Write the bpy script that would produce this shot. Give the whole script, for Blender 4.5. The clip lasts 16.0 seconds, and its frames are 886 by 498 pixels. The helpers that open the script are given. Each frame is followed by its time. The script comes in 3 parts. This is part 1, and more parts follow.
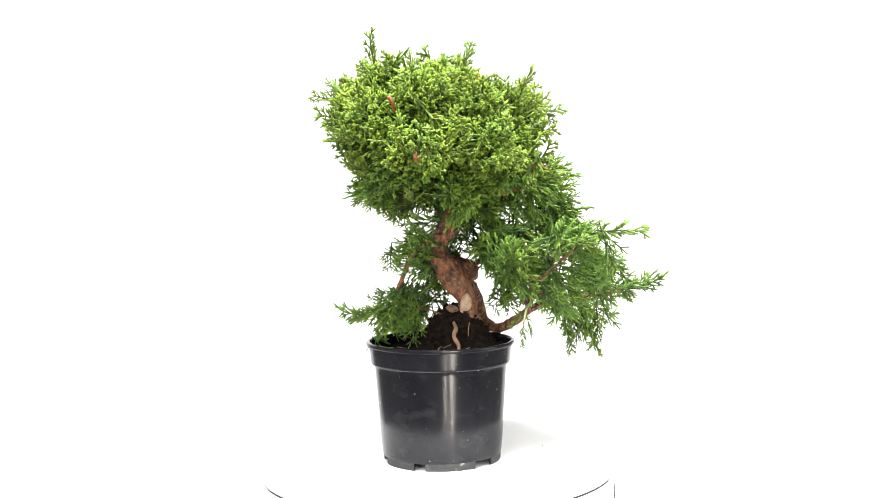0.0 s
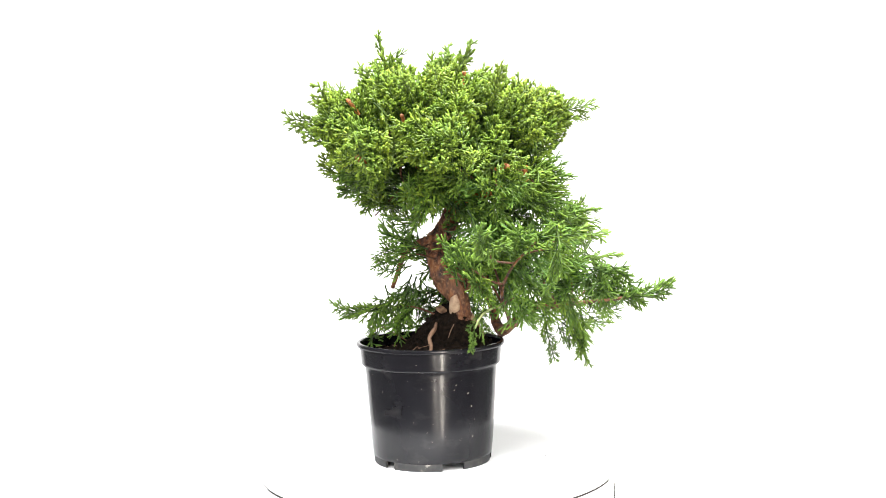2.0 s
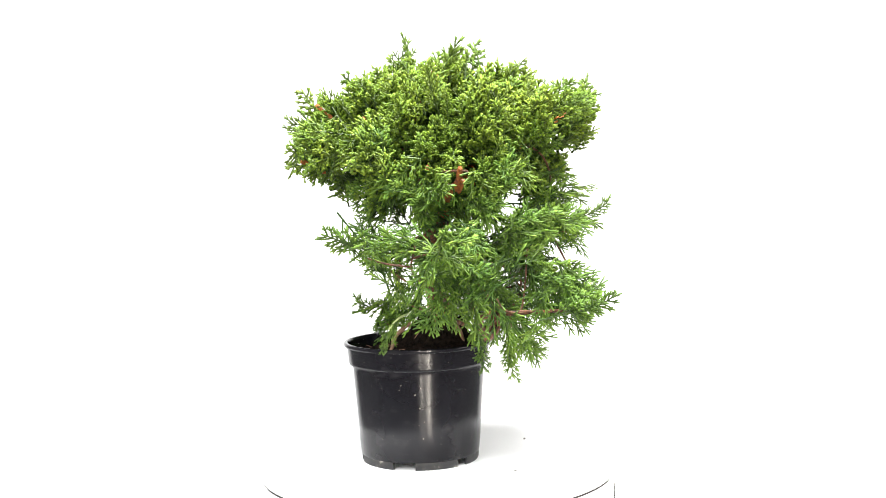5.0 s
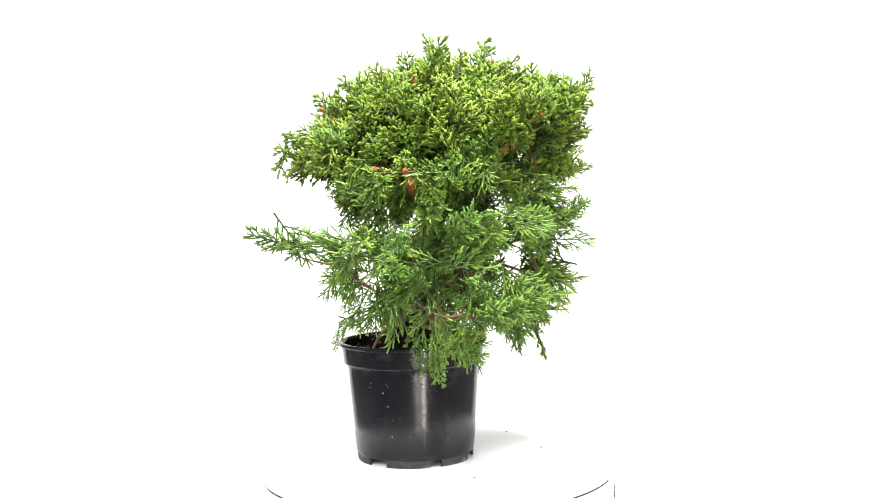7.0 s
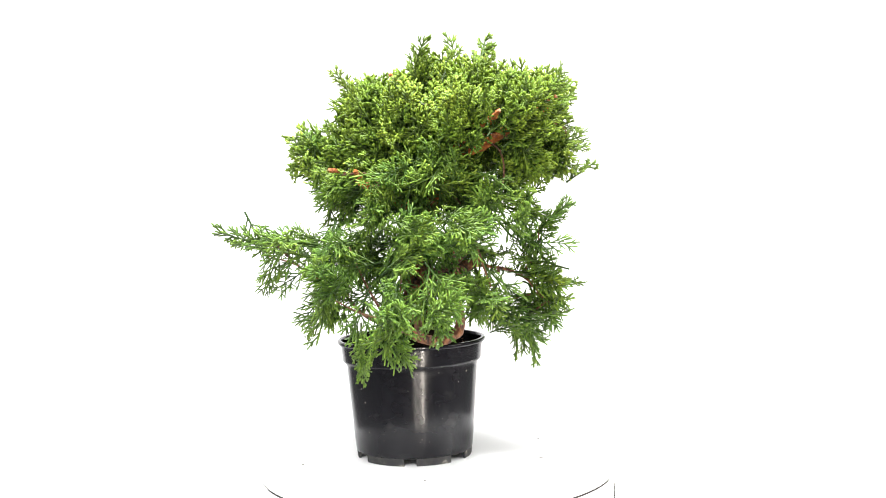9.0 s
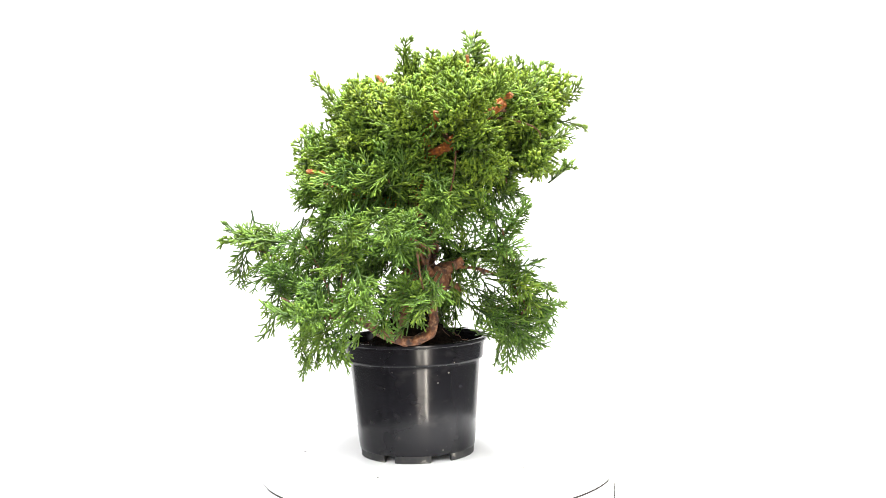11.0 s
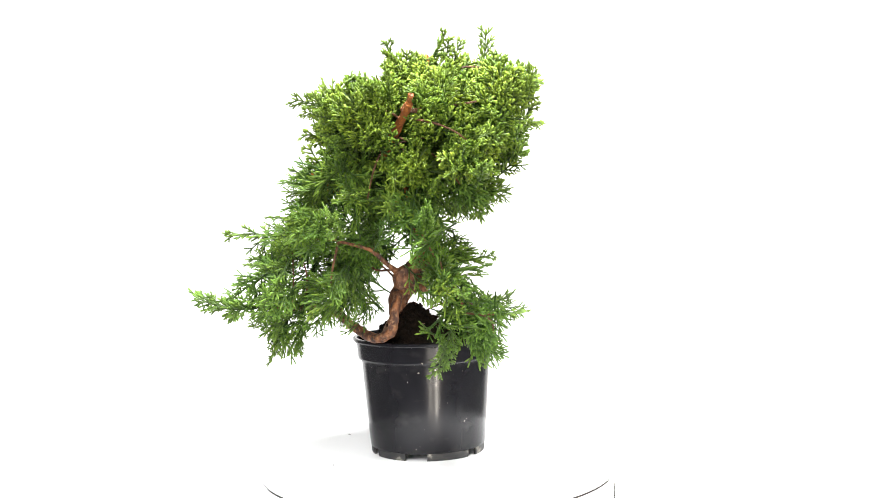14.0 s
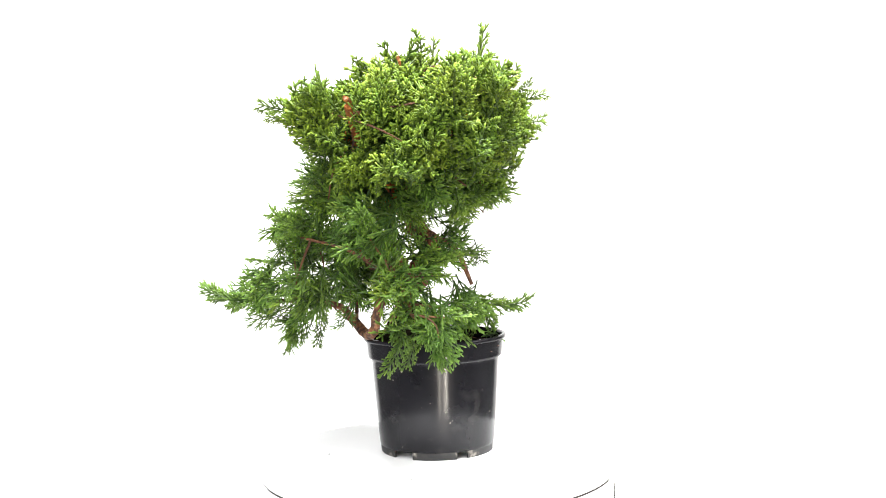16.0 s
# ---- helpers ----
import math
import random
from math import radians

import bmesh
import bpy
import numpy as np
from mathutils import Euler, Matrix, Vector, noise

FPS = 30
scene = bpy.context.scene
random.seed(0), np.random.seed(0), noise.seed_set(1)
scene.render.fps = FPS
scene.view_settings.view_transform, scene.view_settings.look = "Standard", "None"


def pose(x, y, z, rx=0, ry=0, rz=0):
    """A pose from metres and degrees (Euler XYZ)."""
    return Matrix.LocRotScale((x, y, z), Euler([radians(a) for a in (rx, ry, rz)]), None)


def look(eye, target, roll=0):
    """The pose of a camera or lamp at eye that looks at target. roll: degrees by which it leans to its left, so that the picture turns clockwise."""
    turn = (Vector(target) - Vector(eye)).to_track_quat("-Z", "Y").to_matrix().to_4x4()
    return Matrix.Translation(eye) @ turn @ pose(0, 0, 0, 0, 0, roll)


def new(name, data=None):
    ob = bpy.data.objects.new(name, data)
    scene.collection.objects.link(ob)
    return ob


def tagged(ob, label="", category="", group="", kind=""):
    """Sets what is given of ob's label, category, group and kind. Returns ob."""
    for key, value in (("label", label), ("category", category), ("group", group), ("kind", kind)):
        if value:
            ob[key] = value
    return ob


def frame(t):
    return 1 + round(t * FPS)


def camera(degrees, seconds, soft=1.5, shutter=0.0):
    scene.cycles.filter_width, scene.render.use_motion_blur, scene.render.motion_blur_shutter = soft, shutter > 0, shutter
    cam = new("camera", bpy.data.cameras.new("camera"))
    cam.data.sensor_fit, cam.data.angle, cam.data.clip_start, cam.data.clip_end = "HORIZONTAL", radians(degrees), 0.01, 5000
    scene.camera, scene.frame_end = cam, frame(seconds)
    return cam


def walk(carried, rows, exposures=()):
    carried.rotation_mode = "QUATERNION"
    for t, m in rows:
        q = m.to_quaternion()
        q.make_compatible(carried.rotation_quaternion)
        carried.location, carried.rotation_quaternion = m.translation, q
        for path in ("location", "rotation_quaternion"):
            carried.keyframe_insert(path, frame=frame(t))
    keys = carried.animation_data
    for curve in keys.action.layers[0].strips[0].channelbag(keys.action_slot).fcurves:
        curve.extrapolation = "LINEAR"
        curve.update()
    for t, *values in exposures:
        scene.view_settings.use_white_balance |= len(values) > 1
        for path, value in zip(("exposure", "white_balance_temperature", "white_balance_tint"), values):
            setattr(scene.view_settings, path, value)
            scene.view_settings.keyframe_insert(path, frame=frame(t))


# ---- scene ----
# ---------------------------------------------------------------- camera
EYE = Vector((0.0, -1.52, 0.3534))
YAW, PITCH, ROLL = 0.008983, 0.055627, -1.3536
AIM = EYE + Vector((math.sin(YAW) * math.cos(PITCH), math.cos(YAW) * math.cos(PITCH), -math.sin(PITCH)))
cam = camera(41.594, 16.0, soft=0.6)
cam.data.dof.use_dof = True
cam.data.dof.focus_distance = 1.43
cam.data.dof.aperture_fstop = 10.0
walk(cam, [(0, look(EYE, AIM, ROLL)), (16, look(EYE, AIM, ROLL))], exposures=[(0, 0.55), (16, 0.55)])


def turn(t):
    """The turntable's angle in radians at t seconds: clockwise seen from above, nearly even."""
    return -(0.210474 * t + 0.000464 * (t - 8) ** 2)


# ---------------------------------------------------------------- light
world = bpy.data.worlds.new("studio_world")
scene.world = world
world.use_nodes = True
world.node_tree.nodes["Background"].inputs[0].default_value = (1, 1, 1, 1)
world.node_tree.nodes["Background"].inputs[1].default_value = 0.02


def softbox(eye, target, size_x, size_y, watts, colour=(1, 1, 1)):
    data = bpy.data.lights.new("softbox_light", "AREA")
    data.shape, data.size, data.size_y, data.energy, data.color = "RECTANGLE", size_x, size_y, watts, colour
    ob = new("softbox_light", data)
    ob.matrix_world = look(eye, target)
    return ob


softbox((0.1, -0.40, 2.05), (0.0, 0.0, 0.3), 0.95, 0.95, 195)
softbox((-0.8, -1.95, 1.35), (0.0, 0.0, 0.35), 2.4, 2.0, 75)
softbox((0.56, -1.78, -0.22), (0.0, 0.0, -0.22), 0.05, 0.80, 17, (1.0, 0.91, 0.80))
softbox((0.20, -1.92, -0.22), (0.0, 0.0, -0.22), 0.05, 0.80, 8, (1.0, 0.91, 0.80))
softbox((2.10, -0.70, 0.55), (0.0, 0.0, 0.10), 0.9, 1.2, 28, (1.0, 0.98, 0.94))
softbox((-2.0, 1.5, 0.9), (-0.9, 3.0, 0.3), 0.6, 1.4, 8)
softbox((2.0, 1.5, 0.9), (0.9, 3.0, 0.3), 0.6, 1.4, 8, (1.0, 0.93, 0.78))


# ---------------------------------------------------------------- materials
def material(name):
    m = bpy.data.materials.new(name)
    m.use_nodes = True
    return m, m.node_tree.nodes, m.node_tree.links, m.node_tree.nodes["Principled BSDF"]


def noise_node(nodes, links, scale, detail=4.0, stretch=None, coords="Object"):
    tc = nodes.new("ShaderNodeTexCoord")
    n = nodes.new("ShaderNodeTexNoise")
    n.inputs["Scale"].default_value, n.inputs["Detail"].default_value = scale, detail
    if stretch:
        mp = nodes.new("ShaderNodeMapping")
        mp.inputs["Scale"].default_value = stretch
        links.new(tc.outputs[coords], mp.inputs[0])
        links.new(mp.outputs[0], n.inputs["Vector"])
    else:
        links.new(tc.outputs[coords], n.inputs["Vector"])
    return n


def ramp(nodes, links, source, stops):
    r = nodes.new("ShaderNodeValToRGB")
    while len(r.color_ramp.elements) < len(stops):
        r.color_ramp.elements.new(0.5)
    for e, (p, col) in zip(r.color_ramp.elements, stops):
        e.position, e.color = p, (*col, 1)
    links.new(source, r.inputs[0])
    return r


def mix_colour(nodes, links, fac, a, b, blend="MIX"):
    mx = nodes.new("ShaderNodeMix")
    mx.data_type, mx.blend_type = "RGBA", blend
    for sock, val in ((mx.inputs[0], fac), (mx.inputs[6], a), (mx.inputs[7], b)):
        if isinstance(val, bpy.types.NodeSocket):
            links.new(val, sock)
        elif isinstance(val, (int, float)):
            sock.default_value = val
        else:
            sock.default_value = (*val, 1)
    return mx.outputs[2]


def add_bump(nodes, links, bsdf, height, strength, distance):
    b = nodes.new("ShaderNodeBump")
    b.inputs["Strength"].default_value, b.inputs["Distance"].default_value = strength, distance
    links.new(height, b.inputs["Height"])
    links.new(b.outputs[0], bsdf.inputs["Normal"])


def plain_material(name, a, b, scale, rough, bump=0.1, dist=0.001):
    m, nodes, links, bsdf = material(name)
    n = noise_node(nodes, links, scale)
    links.new(ramp(nodes, links, n.outputs[0], [(0.3, a), (0.7, b)]).outputs[0], bsdf.inputs["Base Color"])
    bsdf.inputs["Roughness"].default_value = rough
    fine = noise_node(nodes, links, scale * 14)
    add_bump(nodes, links, bsdf, fine.outputs[0], bump, dist)
    return m


def foliage_material(name, low, crown):
    """Scale leaves from old bases, darkened further as painted inner shade, to light young tips; low and crown palettes
    mixed by each spray's vigour.
    """
    m, nodes, links, bsdf = material(name)
    tip = nodes.new("ShaderNodeAttribute")
    tip.attribute_name = "growth_shade"
    vig = nodes.new("ShaderNodeAttribute")
    vig.attribute_name = "vigour"
    geo = nodes.new("ShaderNodeNewGeometry")
    var = noise_node(nodes, links, 18.0, 2.0)
    patch = ramp(nodes, links, var.outputs[0], [(0.38, (0, 0, 0)), (0.64, (1, 1, 1))])
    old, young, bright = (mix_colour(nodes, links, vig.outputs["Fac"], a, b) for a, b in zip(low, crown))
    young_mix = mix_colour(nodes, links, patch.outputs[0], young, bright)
    # the power darkens twig bases: leaf age plus shade painted inside the sprays
    age_shade = nodes.new("ShaderNodeMath")
    age_shade.operation = "POWER"
    age_shade.inputs[1].default_value = 1.3
    links.new(tip.outputs["Fac"], age_shade.inputs[0])
    col = mix_colour(nodes, links, age_shade.outputs[0], old, young_mix)
    isl = ramp(nodes, links, geo.outputs["Random Per Island"], [(0.0, (0.72, 0.76, 0.76)), (1.0, (1.28, 1.22, 1.08))])
    col = mix_colour(nodes, links, 1.0, col, isl.outputs[0], "MULTIPLY")
    links.new(col, bsdf.inputs["Base Color"])
    bsdf.inputs["Roughness"].default_value = 0.46
    bsdf.inputs["Specular IOR Level"].default_value = 0.20
    fine = noise_node(nodes, links, 900.0, 2.0)
    add_bump(nodes, links, bsdf, fine.outputs[0], 0.5, 0.0006)
    trans = nodes.new("ShaderNodeBsdfTranslucent")
    links.new(col, trans.inputs[0])
    mx = nodes.new("ShaderNodeMixShader")
    mx.inputs[0].default_value = 0.05
    links.new(bsdf.outputs[0], mx.inputs[1])
    links.new(trans.outputs[0], mx.inputs[2])
    links.new(mx.outputs[0], nodes["Material Output"].inputs[0])
    return m


# first colour of each palette: old leaves, deepened to stand for inner shade
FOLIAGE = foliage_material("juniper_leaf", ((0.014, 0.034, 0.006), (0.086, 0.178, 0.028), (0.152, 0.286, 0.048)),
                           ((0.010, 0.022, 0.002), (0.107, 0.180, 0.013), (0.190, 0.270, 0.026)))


def bark_material():
    m, nodes, links, bsdf = material("juniper_bark")
    fib = noise_node(nodes, links, 95.0, 8.0, (1.6, 1.6, 0.7))
    flake = noise_node(nodes, links, 240.0, 5.0)
    big = noise_node(nodes, links, 26.0, 3.0)
    a = ramp(nodes, links, fib.outputs[0], [(0.34, (0.010, 0.004, 0.002)), (0.50, (0.072, 0.024, 0.008)), (0.70, (0.22, 0.082, 0.026))])
    pale = ramp(nodes, links, flake.outputs[0], [(0.52, (0, 0, 0)), (0.70, (0.75, 0.75, 0.75))])
    col = mix_colour(nodes, links, pale.outputs[0], a.outputs[0], (0.26, 0.13, 0.06))
    col = mix_colour(nodes, links, ramp(nodes, links, big.outputs[0], [(0.5, (0, 0, 0)), (0.75, (0.6, 0.6, 0.6))]).outputs[0], col, (0.13, 0.055, 0.022))
    links.new(col, bsdf.inputs["Base Color"])
    bsdf.inputs["Roughness"].default_value = 0.72
    add_bump(nodes, links, bsdf, fib.outputs[0], 1.0, 0.006)
    return m


def plastic_material():
    m, nodes, links, bsdf = material("black_pot_plastic")
    cloud = noise_node(nodes, links, 14.0, 5.0)
    scr = noise_node(nodes, links, 40.0, 4.0, (2.5, 2.5, 0.25))
    spots = noise_node(nodes, links, 190.0, 2.0)
    base = ramp(nodes, links, cloud.outputs[0], [(0.3, (0.0045, 0.0045, 0.0058)), (0.75, (0.0090, 0.0088, 0.0108))])
    dust = ramp(nodes, links, spots.outputs[0], [(0.728, (0, 0, 0)), (0.775, (1, 1, 1))])
    col = mix_colour(nodes, links, dust.outputs[0], base.outputs[0], (0.22, 0.20, 0.17))
    haze = noise_node(nodes, links, 34.0, 8.0, (1.0, 1.0, 1.6))
    rubbed = ramp(nodes, links, haze.outputs[0], [(0.56, (0, 0, 0)), (0.80, (0.15, 0.15, 0.15))])
    col = mix_colour(nodes, links, rubbed.outputs[0], col, (0.10, 0.095, 0.09))
    links.new(col, bsdf.inputs["Base Color"])
    bsdf.inputs["Specular IOR Level"].default_value = 0.23
    r = ramp(nodes, links, scr.outputs[0], [(0.3, (0.16, 0.16, 0.16)), (0.75, (0.25, 0.25, 0.25))])
    links.new(r.outputs[0], bsdf.inputs["Roughness"])
    add_bump(nodes, links, bsdf, cloud.outputs[0], 0.05, 0.004)
    return m


def scuffed_material():
    m, nodes, links, bsdf = material("scuffed_foot_plastic")
    cloud = noise_node(nodes, links, 70.0, 6.0)
    col = ramp(nodes, links, cloud.outputs[0], [(0.44, (0.008, 0.008, 0.009)), (0.58, (0.022, 0.021, 0.019)), (0.69, (0.24, 0.22, 0.19))])
    links.new(col.outputs[0], bsdf.inputs["Base Color"])
    bsdf.inputs["Roughness"].default_value = 0.55
    add_bump(nodes, links, bsdf, cloud.outputs[0], 0.4, 0.001)
    return m


BARK = bark_material()
PLASTIC = plastic_material()
SCUFFED = scuffed_material()
CUT_WOOD = plain_material("fresh_cut_wood", (0.14, 0.05, 0.02), (0.26, 0.11, 0.045), 120.0, 0.7, 0.3)
OLD_CUT = plain_material("pale_old_cut_wood", (0.15, 0.075, 0.04), (0.46, 0.33, 0.22), 110.0, 0.8, 0.8, 0.003)
TWIG_BARK = plain_material("orange_brown_twig_bark", (0.030, 0.011, 0.004), (0.130, 0.052, 0.018), 140.0, 0.75, 0.8, 0.002)
DUST = plain_material("pale_dust", (0.22, 0.21, 0.19), (0.42, 0.40, 0.37), 300.0, 0.9, 0.3)
WOUND = plain_material("brown_wound_wood", (0.06, 0.03, 0.015), (0.26, 0.15, 0.075), 130.0, 0.8, 0.8, 0.003)
RED_STUB = plain_material("red_brown_stub_bark", (0.18, 0.042, 0.004), (0.55, 0.170, 0.022), 260.0, 0.75, 1.0, 0.003)
ROOT = plain_material("pale_root_bark", (0.10, 0.050, 0.028), (0.25, 0.15, 0.09), 150.0, 0.8, 0.6)
SOIL = plain_material("dark_potting_soil", (0.004, 0.003, 0.0022), (0.026, 0.017, 0.011), 160.0, 1.0, 1.0, 0.004)
SOIL.node_tree.nodes["Principled BSDF"].inputs["Specular IOR Level"].default_value = 0.1
GREEN_TWIG = plain_material("young_green_twig", (0.12, 0.16, 0.05), (0.26, 0.29, 0.10), 90.0, 0.6, 0.3)
WHITE_TOP = plain_material("white_laminate", (0.86, 0.86, 0.86), (0.89, 0.89, 0.89), 5.0, 0.45, 0.02)
DARK_LINE = plain_material("dark_line", (0.02, 0.018, 0.017), (0.04, 0.036, 0.034), 30.0, 0.8)
PAPER = plain_material("white_backdrop_paper", (0.75, 0.748, 0.745), (0.77, 0.768, 0.765), 2.0, 0.9, 0.02)
GREY_WALL = plain_material("grey_studio_paint", (0.10, 0.10, 0.105), (0.13, 0.13, 0.135), 3.0, 0.9, 0.05)
GREY_FLOOR = plain_material("grey_studio_floor", (0.09, 0.095, 0.105), (0.12, 0.125, 0.135), 4.0, 0.7, 0.05)
SPECK = plain_material("dark_speck", (0.10, 0.09, 0.085), (0.22, 0.20, 0.19), 300.0, 0.8)


# ---------------------------------------------------------------- builders
def mesh_of(name, bm, mat, smooth=True):
    me = bpy.data.meshes.new(name)
    bm.to_mesh(me)
    bm.free()
    me.materials.append(mat)
    for p in me.polygons:
        p.use_smooth = smooth
    if smooth:
        me.set_sharp_from_angle(angle=radians(38))
    return me


def part(name, bm, mat, parent, label="", smooth=True):
    """Links a bmesh as one mesh object under a thing or a part."""
    ob = new(name, bm if isinstance(bm, bpy.types.Mesh) else mesh_of(name, bm, mat, smooth))
    ob.parent = parent
    return tagged(ob, label) if label else ob


def lathe(profile, steps=96, closed=False):
    """A turned shape round z from (radius, height) pairs."""
    bm = bmesh.new()
    rings = []
    for k in range(steps):
        a = 2 * math.pi * k / steps
        rings.append([bm.verts.new((r * math.cos(a), r * math.sin(a), z)) for r, z in profile])
    n = len(profile)
    for k in range(steps):
        p, q = rings[k], rings[(k + 1) % steps]
        for i in range(n if closed else n - 1):
            j = (i + 1) % n
            bm.faces.new((p[i], q[i], q[j], p[j]))
    return bm


def disc(radius, z0, z1, bevel=0.002, steps=128):
    prof = [(0.0005, z1), (radius - bevel, z1), (radius - bevel * 0.3, z1 - bevel * 0.3), (radius, z1 - bevel), (radius, z0), (0.0005, z0)]
    bm = lathe(prof, steps)
    bmesh.ops.remove_doubles(bm, verts=bm.verts, dist=0.0012)
    return bm


def box(x0, x1, y0, y1, z0, z1):
    bm = bmesh.new()
    bmesh.ops.create_cube(bm, size=1, matrix=Matrix.LocRotScale(((x0 + x1) / 2, (y0 + y1) / 2, (z0 + z1) / 2), None, (x1 - x0, y1 - y0, z1 - z0)))
    return bm


def smooth_path(points, per=6):
    """Catmull-Rom through (x, y, z, radius) points."""
    pts = [np.array(p, float) for p in points]
    pts = [2 * pts[0] - pts[1]] + pts + [2 * pts[-1] - pts[-2]]
    out = []
    for i in range(1, len(pts) - 2):
        p0, p1, p2, p3 = pts[i - 1:i + 3]
        for k in range(per):
            u = k / per
            out.append(0.5 * (2 * p1 + (p2 - p0) * u + (2 * p0 - 5 * p1 + 4 * p2 - p3) * u * u + (3 * p1 - p0 - 3 * p2 + p3) * u ** 3))
    out.append(pts[-2])
    return np.array(out)


def limb(points, sides=10, per=6, rough=0.12, freq=60.0):
    """A gnarled round limb along (x, y, z, radius) points, capped at both ends."""
    path = smooth_path(points, per)
    bm = bmesh.new()
    rings = []
    ref = Vector((0.3, 0.9, 0.2))
    for i, p in enumerate(path):
        d = Vector(path[min(i + 1, len(path) - 1)][:3] - path[max(i - 1, 0)][:3]).normalized()
        u = d.cross(ref).normalized()
        v = d.cross(u)
        ring = []
        for k in range(sides):
            a = 2 * math.pi * k / sides
            o = u * math.cos(a) + v * math.sin(a)
            c = Vector(p[:3])
            r = max(p[3], 0.0004)
            w = noise.noise((c + o * r) * freq) + 0.5 * noise.noise((c + o * r) * freq * 2.7) + 0.22 * math.sin(3 * a + i * 0.16)
            ring.append(bm.verts.new(c + o * r * (1 + rough * w)))
        rings.append(ring)
    for a, b in zip(rings, rings[1:]):
        for k in range(sides):
            bm.faces.new((a[k], a[(k + 1) % sides], b[(k + 1) % sides], b[k]))
    bm.faces.new(rings[0][::-1])
    bm.faces.new(rings[-1])
    return bm


# ---------------------------------------------------------------- leaf sprays
class Spray:
    """Collects the small tapered twigs of one spray as arrays."""

    def __init__(self, rng):
        self.v, self.f, self.g, self.n, self.rng = [], [], [], 0, rng

    def twig(self, a, b, r0, r1, g0, g1):
        d = b - a
        d = d / (np.linalg.norm(d) + 1e-9)
        u = np.cross(d, [0.31, 0.77, 0.55])
        u /= np.linalg.norm(u) + 1e-9
        w = np.cross(d, u)
        m = b - d * r1 * 1.15
        for c, r in ((a, r0), (m, r1)):
            for k in range(3):
                q = 2.0944 * k
                self.v.append(c + (u * math.cos(q) + w * math.sin(q)) * r)
        self.v.append(b)
        gm = g0 + (g1 - g0) * 0.9
        self.g += [g0] * 3 + [gm] * 3 + [g1]
        n = self.n
        for k in range(3):
            l = (k + 1) % 3
            self.f += [(n + k, n + l, n + 3 + l), (n + k, n + 3 + l, n + 3 + k), (n + 3 + k, n + 3 + l, n + 6)]
        self.n += 7

    def done(self):
        return np.array(self.v), np.array(self.f), np.array(self.g)


def tilt(d, side, angle):
    return d * math.cos(angle) + side * math.sin(angle)


def sides_of(d, rng):
    s = np.cross(d, rng.normal(size=3))
    s /= np.linalg.norm(s) + 1e-9
    return s, np.cross(d, s)


def make_spray(kind, seed):
    """One spray that grows along z. cushion: dense with blunt tips; needle: open and forked; frond: long, flat and feathery."""
    rng = np.random.default_rng(seed)
    sp = Spray(rng)
    # length, nodes, side branch length, steps on it, twiglet length, twiglet radius, spread out of the plane
    L, nodes, branch, steps, twl, rad, flat = {
        "cushion": (0.046, 6, 0.0155, 2, 0.0072, 0.00158, 1.2),
        "needle": (0.056, 6, 0.0210, 2, 0.0118, 0.00112, 0.55),
        "frond": (0.078, 10, 0.0170, 2, 0.0085, 0.00140, 0.45)}[kind]
    d = np.array([0.0, 0.0, 1.0])
    p = np.zeros(3)
    s0, s1 = np.array([1.0, 0, 0]), np.array([0, 1.0, 0])
    bend = rng.normal(size=3) * 0.05
    for i in range(nodes):
        u = (i + 1) / nodes
        q = p + d * L / nodes
        # low values on inner stems carry the painted shade as well as leaf age
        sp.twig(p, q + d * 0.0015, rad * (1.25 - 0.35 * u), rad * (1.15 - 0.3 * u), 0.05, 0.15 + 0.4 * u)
        if u > 0.15:
            for s in ((-1, 1) if kind != "needle" else ((-1) ** i,) if rng.random() < 0.45 else (-1, 1)):
                ang = rng.normal(0, flat) + (0.5 * math.pi * (i % 2) if kind == "cushion" else 0)
                side = (s0 * math.cos(ang) + s1 * math.sin(ang)) * s
                bd = tilt(d, side, rng.uniform(0.55, 0.85) + (0.22 if kind == "cushion" else 0.0))
                bl = branch * (1.1 - 0.65 * u ** 1.5) * rng.uniform(0.7, 1.2)
                b = q.copy()
                m = max(1, int(round(steps * (1.15 - 0.55 * u))))
                plane = np.cross(bd, np.cross(d, side))
                plane /= np.linalg.norm(plane) + 1e-9
                for k in range(m):
                    e = b + bd * bl / m
                    g = 0.2 + 0.45 * (k + 1) / m
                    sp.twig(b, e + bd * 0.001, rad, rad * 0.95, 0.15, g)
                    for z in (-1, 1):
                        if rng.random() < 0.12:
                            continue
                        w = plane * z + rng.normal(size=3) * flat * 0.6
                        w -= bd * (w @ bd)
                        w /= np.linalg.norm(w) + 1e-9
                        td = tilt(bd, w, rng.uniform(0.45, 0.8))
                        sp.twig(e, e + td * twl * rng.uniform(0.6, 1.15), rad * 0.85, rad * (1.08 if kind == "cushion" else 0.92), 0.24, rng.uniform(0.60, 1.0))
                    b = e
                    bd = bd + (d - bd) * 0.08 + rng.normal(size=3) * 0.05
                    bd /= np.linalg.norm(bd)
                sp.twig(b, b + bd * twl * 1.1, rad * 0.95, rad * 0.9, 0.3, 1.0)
        p = q
        d = d + bend * 0.6 + rng.normal(size=3) * 0.03
        d /= np.linalg.norm(d)
    sp.twig(p, p + d * twl * 1.2, rad, rad * 0.9, 0.5, 1.0)
    return sp.done()


SPRAYS = {k: [make_spray(k, 100 * j + i) for i in range(n)] for j, (k, n) in enumerate((("cushion", 8), ("needle", 7), ("frond", 5)))}


